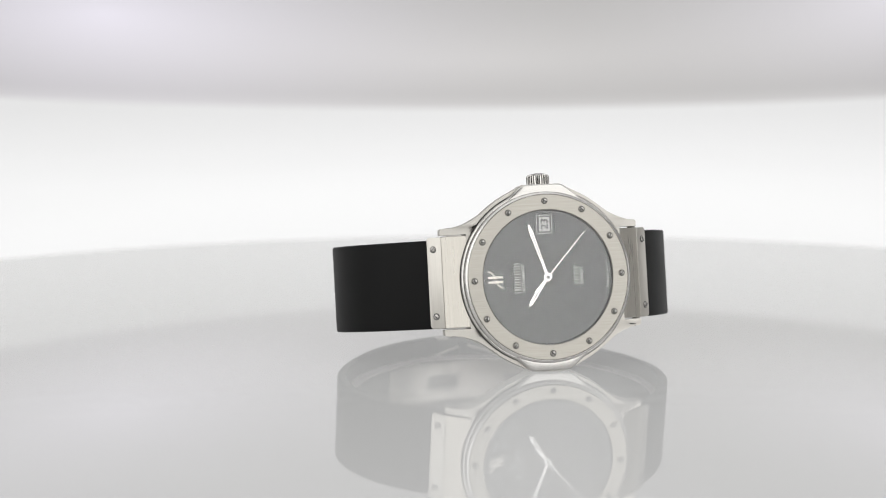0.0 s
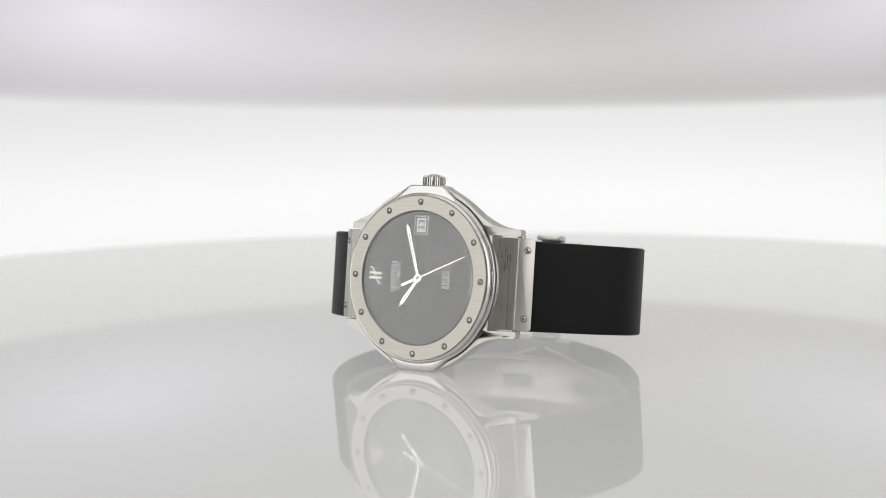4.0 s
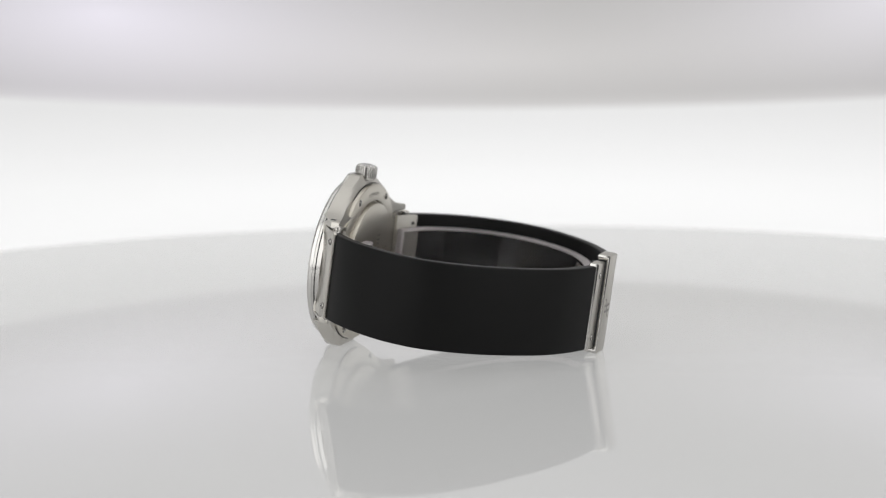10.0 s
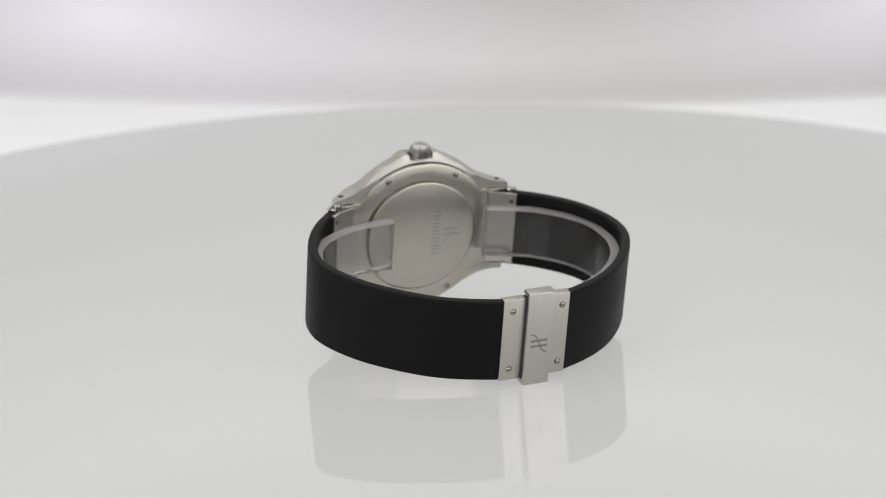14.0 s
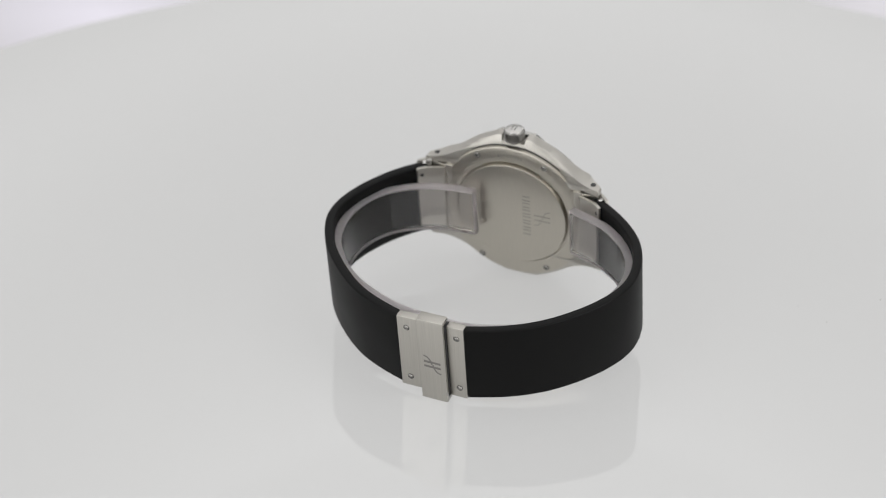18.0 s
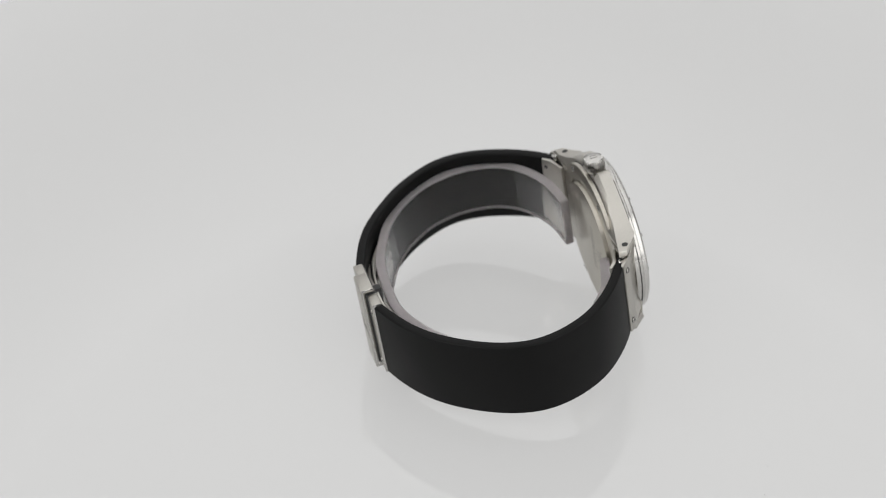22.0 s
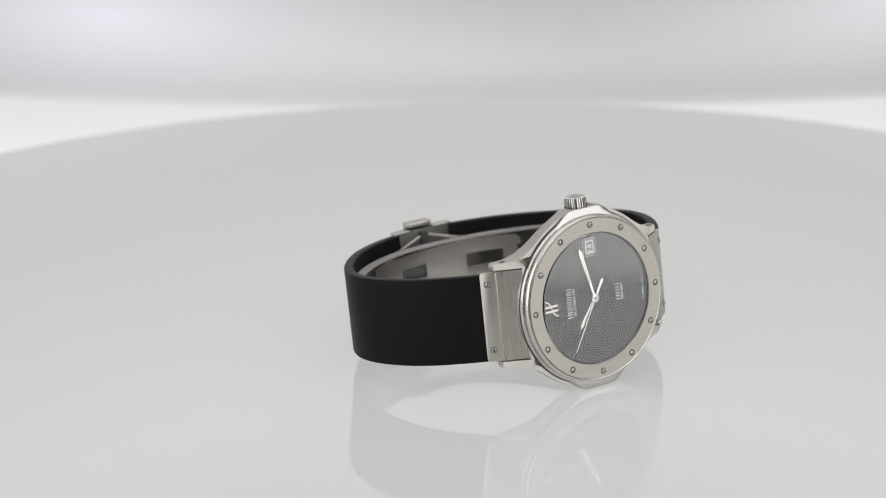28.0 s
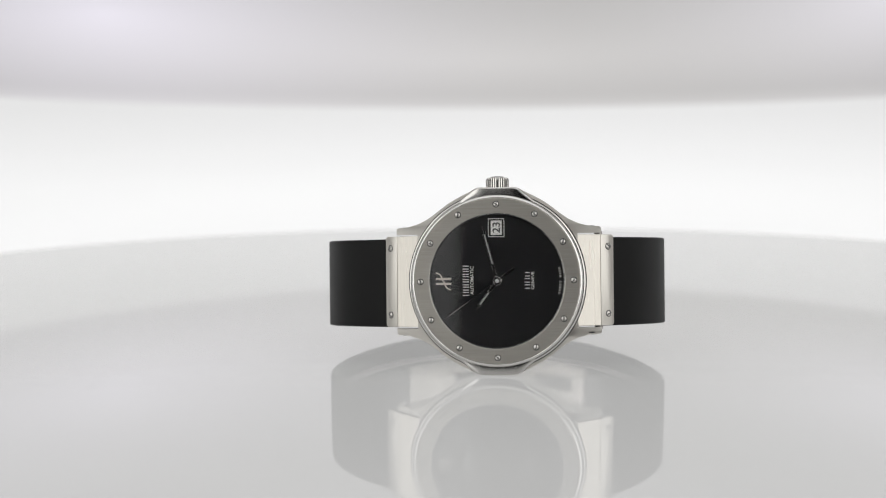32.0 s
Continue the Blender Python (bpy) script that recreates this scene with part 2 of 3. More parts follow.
def lettering(text, length, cap, depth, material):
    """A mesh of the words, upright in x and y, centred, of that length and height of capitals."""
    cu = bpy.data.curves.new("words", "FONT")
    cu.body, cu.size, cu.extrude, cu.align_x, cu.align_y = text, 1, 0.01, "CENTER", "CENTER"
    cu.offset = 0.012
    ob = bpy.data.objects.new("words", cu)
    me = bpy.data.meshes.new_from_object(ob)
    bpy.data.objects.remove(ob)
    xs, ys = [v.co.x for v in me.vertices], [v.co.y for v in me.vertices]
    fx, fy = length / (max(xs) - min(xs)), cap / (max(ys) - min(ys))
    mx, my = (max(xs) + min(xs)) / 2, (max(ys) + min(ys)) / 2
    for v in me.vertices:
        v.co = Vector(((v.co.x - mx) * fx, (v.co.y - my) * fy, v.co.z * depth / 0.01)) * MM
    me.materials.clear()
    me.materials.append(material)
    return me


def ribbon(bm, line, width, z0, z1):
    """A flat stroke along a line in x and y, added to bm."""
    p = [Vector(q) for q in line]
    rows = []
    for i, c in enumerate(p):
        d = (p[min(i + 1, len(p) - 1)] - p[max(i - 1, 0)]).normalized()
        side = Vector((-d.y, d.x)) * width / 2
        rows.append([bm.verts.new((q.x, q.y, z)) for q in (c - side, c + side) for z in (z0, z1)])
    for a, b in zip(rows, rows[1:]):
        for i, j in ((0, 1), (1, 3), (3, 2), (2, 0)):
            bm.faces.new((a[i], a[j], b[j], b[i]))
    for r in (rows[0], rows[-1]):
        bm.faces.new((r[0], r[1], r[3], r[2]))
    return bm


def emblem(length, gap, width, z0, z1, curl=1.0):
    """A plain maker's mark: two bars with a curl at either end."""
    bm = bmesh.new()
    h = length / 2
    for side in (-1, 1):
        ribbon(bm, [(-h, side * gap / 2), (h, side * gap / 2)], width, z0, z1)
        ribbon(bm, [tuple(q) for q in glide([(side * h, side * gap * 1.75 * curl), (side * h * 0.55, side * gap * 1.5 * curl), (side * h * 0.25, side * gap * 0.9), (side * h * 0.05, 0)], 5)], width * 0.62, z0, z1)
    return bm


def strokes(count, pairs, length, cap, width, z0, z1):
    """A word that is only hinted at: count letters as plain upright bars; runs along y, capitals towards -x."""
    bm = bmesh.new()
    step = length / count
    for k in range(count):
        for i in range(pairs):
            y = -length / 2 + step * (k + 0.5) + step * 0.56 * ((i + 0.5) / pairs - 0.5) * (pairs / max(1, pairs - 1)) * (1 if pairs > 1 else 0)
            ribbon(bm, [(-cap / 2, y), (cap / 2, y)], width, z0, z1)
    return bm


# ---- the studio round the table ----
def wall_slab(name, x0, x1, y0, y1, z0, z1, material):
    ob = new(name, mesh_from(box(x0, x1, y0, y1, z0, z1, 0), name, material, False, 1.0))
    return tagged(ob, kind="structure")


wall_slab("floor", -2.1, 2.1, -2.1, 2.1, -1.05, -0.95, floor_paint)
wall_slab("wall_north", -2.1, 2.1, 2.0, 2.1, -0.95, 1.9, room_paint)
wall_slab("wall_south", -2.1, 2.1, -2.1, -2.0, -0.95, 1.9, black_cloth)
wall_slab("wall_east", 2.0, 2.1, -2.0, 2.0, -0.95, 1.9, room_paint)
wall_slab("wall_west", -2.1, -2.0, -2.0, 2.0, -0.95, 1.9, room_paint)
wall_slab("ceiling", -2.1, 2.1, -2.1, 2.1, 1.9, 2.0, room_paint)


def softbox(width, height, glowing, pose_of, label, rods):
    """A light panel: a shallow black casing and a glowing cloth; it shines along its own -z. rods: from, to, in the room."""
    thing = new("softbox")
    thing.matrix_basis = pose_of
    w, h = width / 2, height / 2
    part("casing", prism([(-w, -h), (w, -h), (w, h), (-w, h)], 4, 90, 2), casing, thing)
    part("diffuser", prism([(-w + 12, -h + 12), (w - 12, -h + 12), (w - 12, h - 12), (-w + 12, h - 12)], -2, 3.5, 1), glowing, thing, "glowing white diffuser cloth")
    for x, y, z0, z1, foot in rods:
        profile = [(0, z0), (14, z0), (14, z1), (0, z1)] if not foot else [(0, z0), (160, z0), (160, z0 + 12), (14, z0 + 30), (14, z1), (0, z1)]
        bm = lathe(profile, 24)
        bmesh.ops.translate(bm, verts=bm.verts, vec=(x, y, 0))
        part("stand_pole" if foot else "hanging_rod", bm, casing, thing, at=pose_of.inverted())
    return tagged(thing, label, "softbox", "studio lights")


# Unseen overhead panel, added to light table and steel evenly from above.
softbox(3400, 3300, panel_top, look((0, 0.3, 1.10), (0, 0.2999, 0)), "unseen wide overhead light panel, added, with a glowing white cloth",
        [(x, y, 1180, 1900, False) for x in (-900, 900) for y in (-600, 1200)])
for side in (-1, 1):
    az = radians(49.4 - side * 0.9)
    eye = Vector((side * 0.75 * math.sin(az), -0.75 * math.cos(az), 0.40))
    back = eye + Vector((eye.x, eye.y, 0)).normalized() * 0.075
    softbox(1320, 1040, panel_side[side], look(eye, (0, 0, 0.40)) @ Matrix.Rotation(radians(-7 if side > 0 else 0), 4, "Z"), "tall softbox beside the table with a glowing white cloth",
            [(back.x * 1000, back.y * 1000, -950, 700, True)])

# ---- turntable ----
turntable = tagged(new("turntable"), "round glossy white acrylic turntable disc on a column", "turntable")
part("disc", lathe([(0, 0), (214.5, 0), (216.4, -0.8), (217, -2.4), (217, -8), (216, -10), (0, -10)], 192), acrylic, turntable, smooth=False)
part("column", lathe([(0, -10.5), (60, -10.5), (60, -20), (38, -26), (38, -900), (150, -930), (150, -950), (0, -950)], 64), casing, turntable, "dark column under the disc")

for k, (x, y) in enumerate(((-67.6, -38.1), (-59.7, -42.2), (-76.1, -52.5))):
    speck = lathe([(0, 0.08), (0.09, 0.05), (0.13, 0.0), (0, 0.0)], 8)
    bmesh.ops.scale(speck, vec=(1, 0.6 + 0.3 * k, 1), verts=speck.verts)
    bmesh.ops.translate(speck, verts=speck.verts, vec=(x, y, 0.004))
    part("dust_speck", speck, dust, turntable, "tiny grey dust speck")

# ---- backdrop carried opposite the camera ----
backdrop = tagged(new("backdrop"), "curved white backdrop, lit below and pale grey cloth above", "backdrop")


def curved_sheet(radius, a0, a1, z0, z1, thick, steps=48):
    bm = bmesh.new()
    rows = []
    for k in range(steps + 1):
        a = radians(a0 + (a1 - a0) * k / steps)
        rows.append([bm.verts.new((r * math.sin(a), r * math.cos(a), z)) for r, z in ((radius, z0), (radius, z1), (radius + thick, z1), (radius + thick, z0))])
    for p, q in zip(rows, rows[1:]):
        for i in range(4):
            bm.faces.new((p[i], p[(i + 1) % 4], q[(i + 1) % 4], q[i]))
    bm.faces.new(rows[0]), bm.faces.new(rows[-1][::-1])
    return bm


# Its unseen outer sides are added to brighten the steel's flanks.
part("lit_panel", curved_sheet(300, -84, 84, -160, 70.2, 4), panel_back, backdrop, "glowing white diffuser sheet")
# The cloth's uneven brightness is emission in its material.
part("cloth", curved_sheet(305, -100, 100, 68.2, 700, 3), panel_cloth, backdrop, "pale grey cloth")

# ---- the watch ----
# Its parts lie in the dial's frame: x along the strap, y towards the crown, z out of the dial, in millimetres.
watch = tagged(new("wristwatch"), "steel wristwatch, black dial, black rubber strap, standing on edge", "wristwatch")
LEAN = radians(0.93)
up, out = Vector((0, 0.1411, 0.9900)), Vector((0, -0.9900, 0.1411))
right = Vector((1, 0, 0)) * math.cos(LEAN) + up * math.sin(LEAN)
LIE = Matrix((right, out.cross(right), out)).transposed().to_4x4()
LIE.translation = Vector((4.846, -33.494, 19.59)) * MM


def on_watch(name, bm, material, label="", smooth=True):
    return part(name, bm, material, watch, label, LIE, smooth)


flank = [tuple(v) for v in glide([(5.2, 18.7), (8.5, 17.05), (10.8, 15.6), (13.9, 13.25), (16.2, 12.0), (18.4, 11.35), (19.6, 11.2)], 6)]
lug = [(20.9, 11.15), (21.2, 11.0), (21.35, 10.7), (21.35, 9.75), (16.6, 9.75), (16.6, 1)]
upper = [(0.6, 18.25), (2.75, 18.3), (2.95, 19.4), (3.9, 19.35), (4.7, 19.05)] + flank + lug
lower = [tuple(v) for v in glide([(0.4, 19.45), (2.0, 19.45), (3.7, 19.3), (4.6, 18.95)], 4)] + flank + lug
half_case = upper + [(x, -y) for x, y in lower[::-1]]
case_outline = half_case + [(-x, y) for x, y in half_case[::-1]]


def drawn_in(outline, reach):
    """The outline kept within a circle between the lugs."""
    out = []
    for x, y in outline:
        r = math.hypot(x, y)
        w = min(1.0, max(0.0, (15.0 - abs(x)) / 8.0)) if abs(y) > 9.6 else 0.0
        f = 1.0 + (min(1.0, reach / r) - 1.0) * w * w * (3 - 2 * w)
        out.append((x * f, y * f))
    return out


def lug_top(x):
    """How the lugs fall away from the bezel."""
    x = abs(x)
    return -2.15 if x < 17.2 else -2.15 - (x - 17.2) * 0.83


def loft(levels, bevel):
    """A solid through outlines of equal length; each level is an outline and its height as a number or a function of x."""
    bm = bmesh.new()
    rings = [[bm.verts.new((x, y, z(x) if callable(z) else z)) for x, y in outline] for outline, z in levels]
    n = len(rings[0])
    for a, b in zip(rings, rings[1:]):
        for i in range(n):
            bm.faces.new((a[i], a[(i + 1) % n], b[(i + 1) % n], b[i]))
    bm.faces.new(rings[0][::-1]), bm.faces.new(rings[-1])
    bmesh.ops.recalc_face_normals(bm, faces=bm.faces)
    ends = set(rings[0]) | set(rings[-1])
    edges = [e for e in bm.edges if len(e.link_faces) == 2 and e.calc_face_angle(0) > 0.6 and (e.verts[0] in ends and e.verts[1] in ends)]
    cut = bmesh.ops.bevel(bm, geom=edges, offset=bevel, segments=1, profile=0.5, affect="EDGES", clamp_overlap=True)
    for face in cut["faces"]:
        face.material_index = 1
    return bm


case = on_watch("case_middle", loft([(drawn_in(case_outline, 16.8), lambda x: -5.85 - max(0, abs(x) - 14) * 0.22), (drawn_in(case_outline, 17.7), lambda x: -5.75 - max(0, abs(x) - 14) * 0.2),
                                     (drawn_in(case_outline, 18.6), lambda x: -5.35 - max(0, abs(x) - 14) * 0.22), (case_outline, lambda x: -4.75 - max(0, abs(x) - 14) * 0.30), (case_outline, lambda x: lug_top(x) - 0.06)], 0.14), case_steel, "satin steel case with four lugs and polished edges")
case.data.materials.append(mirror_steel)


def bezel_skirt():
    """The polished ring under the bezel, with a flat tab at the crown and one at the foot."""
    bm = bmesh.new()
    n = 240
    rows = []
    for k in range(n):
        a = 2 * math.pi * k / n
        sx, sy = math.sin(a), math.cos(a)
        x = 18.25 * abs(sx) if abs(sy) > 0.5 else 18.25
        w = min(1.0, max(0.0, (8.0 - x) / 5.2))
        w = w * w * (3 - 2 * w)
        r = 18.25 + (min(19.35 / max(abs(sy), 0.5), 19.8) - 18.25) * w
        low = -2.0 - 0.75 * min(1.0, max(0.0, (5.6 - x) / 1.2)) - 1.3 * min(1.0, max(0.0, (abs(18.25 * sx) - 13.5) / 1.0))
        profile = ((16.0, low), (r - 0.1, low), (r, low + 0.1), (r, -1.62 + 0.05 * w), (r - 0.1, -1.45), (r - 0.3, -1.36), (17.9, -1.3), (16.0, -1.3))
        rows.append([bm.verts.new((q * sx, q * sy, z)) for q, z in profile])
    for p, q in zip(rows, rows[1:] + rows[:1]):
        for i in range(8):
            bm.faces.new((p[i], p[(i + 1) % 8], q[(i + 1) % 8], q[i]))
    return bm


on_watch("bezel_skirt", bezel_skirt(), mirror_steel, "mirror polished ring with a tab at the crown")
on_watch("bezel", lathe([(14.15, -1.25), (17.05, -1.25), (17.12, -0.12), (17.0, 0.0), (14.1, 0.0), (13.98, -0.08), (13.98, -2.0), (14.15, -2.0)], 128), bezel_steel, "brushed steel bezel ring with screws")
on_watch("bezel_edge", lathe([(17.16, -1.28), (17.16, -0.2), (17.27, -0.15), (17.5, -0.27), (17.68, -0.52), (17.76, -0.85), (17.76, -1.28)], 128), polished, "rounded polished bezel edge")
# Dark ring stands for the shade in the gap below the skirt.
on_watch("bezel_seam_shade", lathe([(15.5, -2.19), (18.42, -2.19), (18.42, -2.1), (15.5, -2.1)], 96), slot_dark, "dark ring for the shaded seam under the bezel")
on_watch("dial", lathe([(0, -1.25), (13.94, -1.25), (13.94, -1.45), (0, -1.45)]), lacquer, "plain glossy black dial")
on_watch("dial_ring", lathe([(13.72, -1.24), (13.86, -0.75), (13.96, -0.75), (13.96, -1.24)], 128), lacquer, "sloping black ring round the dial")
glass = on_watch("crystal", lathe([(0, 0.03), (13.8, 0.03), (13.94, -0.09), (13.94, -0.7), (0, -0.7)], 128), crystal, "flat clear crystal")
glass.visible_shadow = False
on_watch("case_back", lathe([(0, -7.95), (12.9, -7.95), (13.3, -7.8), (13.5, -6.6), (13.8, -6.6), (13.9, -7.05), (17.2, -6.98), (17.5, -6.82), (17.55, -6.6), (17.55, -5.92), (16.5, -5.92), (0, -5.92)], 128), back_steel, "brushed steel case back")
# The groove's shade is drawn as a dark ring.
on_watch("back_groove_shade", lathe([(15.0, -5.91), (17.75, -5.91), (17.75, -5.86), (15.0, -5.86)], 96), slot_dark, "dark ring for the shaded groove round the case back")
for side in (-1, 1):
    end = [(15.0, -2.2), (16.1, -2.2), (21.2, -5.27), (21.2, -7.0), (15.0, -7.0)]
    bm = prism([(side * x, z) for x, z in end], -9.45, 9.45, 0.10)
    bmesh.ops.rotate(bm, verts=bm.verts, cent=(0, 0, 0), matrix=Matrix.Rotation(radians(90), 3, "X"))
    on_watch("end_link", bm, brushed_x, "brushed steel end link", False)
    corner = [(0.7 * math.sin(k * math.pi / 8), 0.7 * math.cos(k * math.pi / 8)) for k in range(5)]
    rim = [(0, -9.45), (0, 9.45)] + [(2.75 + a, 8.75 + b) for a, b in corner] + [(2.75 + a, -8.75 - b) for a, b in corner[::-1]]
    bm = prism(rim, -0.75, 0, 0.14)
    slope = Matrix(((side * 0.755, 0, side * 0.656, side * 21.27), (0, 1, 0, 0), (-0.656, 0, 0.755, -5.2), (0, 0, 0, 1)))
    bmesh.ops.transform(bm, matrix=slope, verts=bm.verts)
    on_watch("strap_plate", bm, brushed_y, "brushed steel strap plate with rounded corners")
    bar = lathe([(0, -9.3), (0.55, -9.3), (0.65, -9.15), (0.65, 9.15), (0.55, 9.3), (0, 9.3)], 24)
    bmesh.ops.rotate(bar, verts=bar.verts, cent=(0, 0, 0), matrix=Matrix.Rotation(radians(90), 3, "X"))
    bmesh.ops.translate(bar, verts=bar.verts, vec=(side * 21.75, 0, -7.35))
    on_watch("spring_bar", bar, polished, "round steel bar at the strap end")


def crown_shape():
    bm = bmesh.new()
    n = 56
    rows = []
    for r, y, flute in ((2.1, 18.5, 0), (2.28, 18.7, 0.5), (2.44, 18.95, 1), (2.44, 20.75, 1), (2.35, 21.15, 1), (2.1, 21.4, 0.7), (1.85, 21.47, 0), (1.2, 21.66, 0), (0.0, 21.76, 0)):
        if r == 0:
            rows.append([bm.verts.new((0, y, -4.4))])
            continue
        row = []
        for k in range(n * 2):
            a = 2 * math.pi * k / (n * 2)
            rr = r - 0.42 * flute * (1 if k % 4 in (2, 3) else 0)
            row.append(bm.verts.new((rr * math.cos(a), y, -4.4 + rr * math.sin(a))))
        rows.append(row)
    for p, q in zip(rows, rows[1:]):
        for k in range(n * 2):
            j = (k + 1) % (n * 2)
            bm.faces.new((p[k], p[j], q[j], q[k]) if len(q) > 1 else (p[k], p[j], q[0]))
    bm.faces.new(rows[0])
    bmesh.ops.recalc_face_normals(bm, faces=bm.faces)
    return bm


for x in (-19.3, 19.3):
    for side in (-1, 1):
        # A dark disc on the lug draws the shade in the hole.
        bm = lathe([(0, 0.03), (0.66, 0.03), (0.7, -0.5), (0, -0.5)], 20)
        bmesh.ops.rotate(bm, verts=bm.verts, cent=(0, 0, 0), matrix=Matrix.Rotation(radians(-90 * side), 3, "X"))
        bmesh.ops.translate(bm, verts=bm.verts, vec=(x, side * 11.25, -5.35))
        on_watch("spring_bar_hole", bm, slot_dark)
for side in (-1, 1):
    knob = lathe([(0, 0.8), (0.4, 0.74), (0.7, 0.5), (0.85, 0.15), (0.85, -1.0), (0, -1.0)], 24)
    bmesh.ops.rotate(knob, verts=knob.verts, cent=(0, 0, 0), matrix=Matrix.Rotation(radians(-90 * side), 3, "X"))
    bmesh.ops.translate(knob, verts=knob.verts, vec=(20.7, side * 9.7, -7.1))
    on_watch("lug_knob", knob, screw_steel, "rounded steel knob under the lug")
for side in (-1, 1):
    bm = prism([(side * x, z) for x, z in ((16.8, -6.9), (21.3, -8.3), (22.9, -9.9), (22.4, -10.4), (20.6, -8.9), (16.8, -7.5))], -8.8, 8.8, 0.12)
    bmesh.ops.rotate(bm, verts=bm.verts, cent=(0, 0, 0), matrix=Matrix.Rotation(radians(90), 3, "X"))
    on_watch("inner_plate", bm, satin, "satin steel plate under the strap end")
    for y in (-6.9, 6.9):
        bm = lathe([(0, 0.04), (0.45, 0.04), (0.5, -0.2), (0, -0.2)], 16)
        m = Vector((-0.72 * side, 0, -0.70)).to_track_quat("Z", "Y").to_matrix().to_4x4()
        m.translation = (21.55 * side, y, -9.72)
        bmesh.ops.transform(bm, matrix=m, verts=bm.verts)
        on_watch("rivet", bm, slot_dark, "small dark rivet")
crown = on_watch("crown", crown_shape(), polished, "fluted steel crown")
for x in (-0.38, 0.38):
    part("crown_mark", box(x - 0.13, x + 0.13, 21.45, 21.745, -5.2, -3.6, 0.02), engraving, crown, "etched bar on the crown")

# strap, clasp and the clear shaper inside
RIGHT = glide([(21.4, -6.0), (22.9, -7.3), (26.1, -10.0), (29.8, -15.0), (31.7, -18.9), (33.4, -22.4), (34.5, -26.8), (34.8, -31.3), (33.8, -35.1), (31.8, -39.2), (29.9, -42.4), (27.7, -45.4),
               (23.5, -49.6), (19.7, -53.0), (15.6, -55.8), (11.6, -57.7), (5.5, -59.8), (3.1, -60.3)], 5)
LEFT = glide([(-21.4, -6.0), (-22.9, -7.3), (-25.8, -9.0), (-28.1, -10.7), (-30.8, -13.0), (-33.8, -16.0), (-36.0, -19.1), (-38.1, -23.7), (-39.2, -28.1), (-39.4, -32.6), (-38.5, -36.4), (-36.5, -41.1),
              (-33.3, -45.7), (-29.1, -50.7), (-24.1, -54.9), (-17.6, -58.3), (-11.7, -60.2)], 5)


def evened(curve, rounds):
    """The curve with small kinks ironed out; its ends stay."""
    for _ in range(rounds):
        curve = curve[:1] + [(a + 2 * b + c) / 4 for a, b, c in zip(curve, curve[1:], curve[2:])] + curve[-1:]
    return curve


for curve in (evened(RIGHT, 24), evened(LEFT, 24)):
    bm = band(curve, 9.22, 0.0, 2.1, 0.42)
    bmesh.ops.translate(bm, verts=bm.verts, vec=(0, -0.3, 0))
    strap = on_watch("strap", bm, rubber, "smooth black rubber strap half with glossier edges")
    strap.data.materials.append(rubber_edge)
    for face in strap.data.polygons:
        face.material_index = int(abs(face.normal.y) > 0.35)
on_watch("clasp_plate", box(-1.42, 3.55, -9.5, 9.5, -60.75, -58.7, 0.2), brushed_y, "brushed steel clasp end plate")
on_watch("clasp_plate", box(-11.85, -7.9, -9.5, 9.5, -60.55, -58.5, 0.2), brushed_y, "brushed steel clasp end plate")
bm = prism([(-10.85, -58.9), (-10.85, -61.85), (10.85, -61.85), (10.85, -58.9), (9.75, -58.9), (9.75, -60.95), (-9.75, -60.95), (-9.75, -58.9)], -7.75, -1.6, 0.3)
bmesh.ops.transform(bm, matrix=Matrix(((0, 0, 1, 0), (1, 0, 0, 0), (0, 1, 0, 0), (0, 0, 0, 1))), verts=bm.verts)
on_watch("clasp_cover", bm, brushed_y, "brushed steel clasp cover with an etched mark")
# Dark block stands for the shade in the hollow under the cover.
on_watch("clasp_shade_block", box(-7.85, -1.3, -9.4, 9.4, -60.9, -58.9, 0.05), slot_dark, "dark block for the shade inside the clasp")

for piece in (ob for ob in watch.children if ob.name.startswith(("clasp_plate", "clasp_cover"))):
    piece.data.materials.append(mirror_steel)
    for face in piece.data.polygons:
        if abs(face.normal.x) > 0.9:
            face.material_index = 1


def blade(points, halves):
    """A thin tapering steel arm along a line in x and z."""
    line = glide(points, 8)
    n = len(line) - 1
    return band(line, [halves[0] + (halves[1] - halves[0]) * k / n for k in range(n + 1)], 0.0, 0.45, 0.1)


def blade_edge(points, halves, side):
    """The rounded edge along one side of a blade, paler for caught light."""
    line = glide(points, 8)
    n = len(line) - 1
    bm = band(line, 0.32, -0.1, 0.65, 0.2)
    bm.verts.ensure_lookup_table()
    for i, v in enumerate(bm.verts):
        v.co.y += side * (halves[0] + (halves[1] - halves[0]) * (i // 20) / n - 0.1)
    return bm


# Added plate and blade faces, darkened for the shade inside the clasp.
on_watch("clasp_shade_plate", box(-11.8, 3.3, -9.2, 9.2, -58.85, -58.45, 0.1), shaded_steel, "added inner clasp plate, darkened for shade")
on_watch("clasp_blade", blade([(-4.2, -58.2), (-9.0, -57.9), (-15.0, -56.0), (-23.2, -52.2)], (8.2, 3.4)), shaded_steel, "thin folding steel blade, face darkened for shade")
on_watch("clasp_blade", blade([(-4.6, -58.2), (1.0, -58.2), (6.6, -57.3), (11.6, -56.2)], (8.2, 3.4)), shaded_steel, "thin folding steel blade, face darkened for shade")
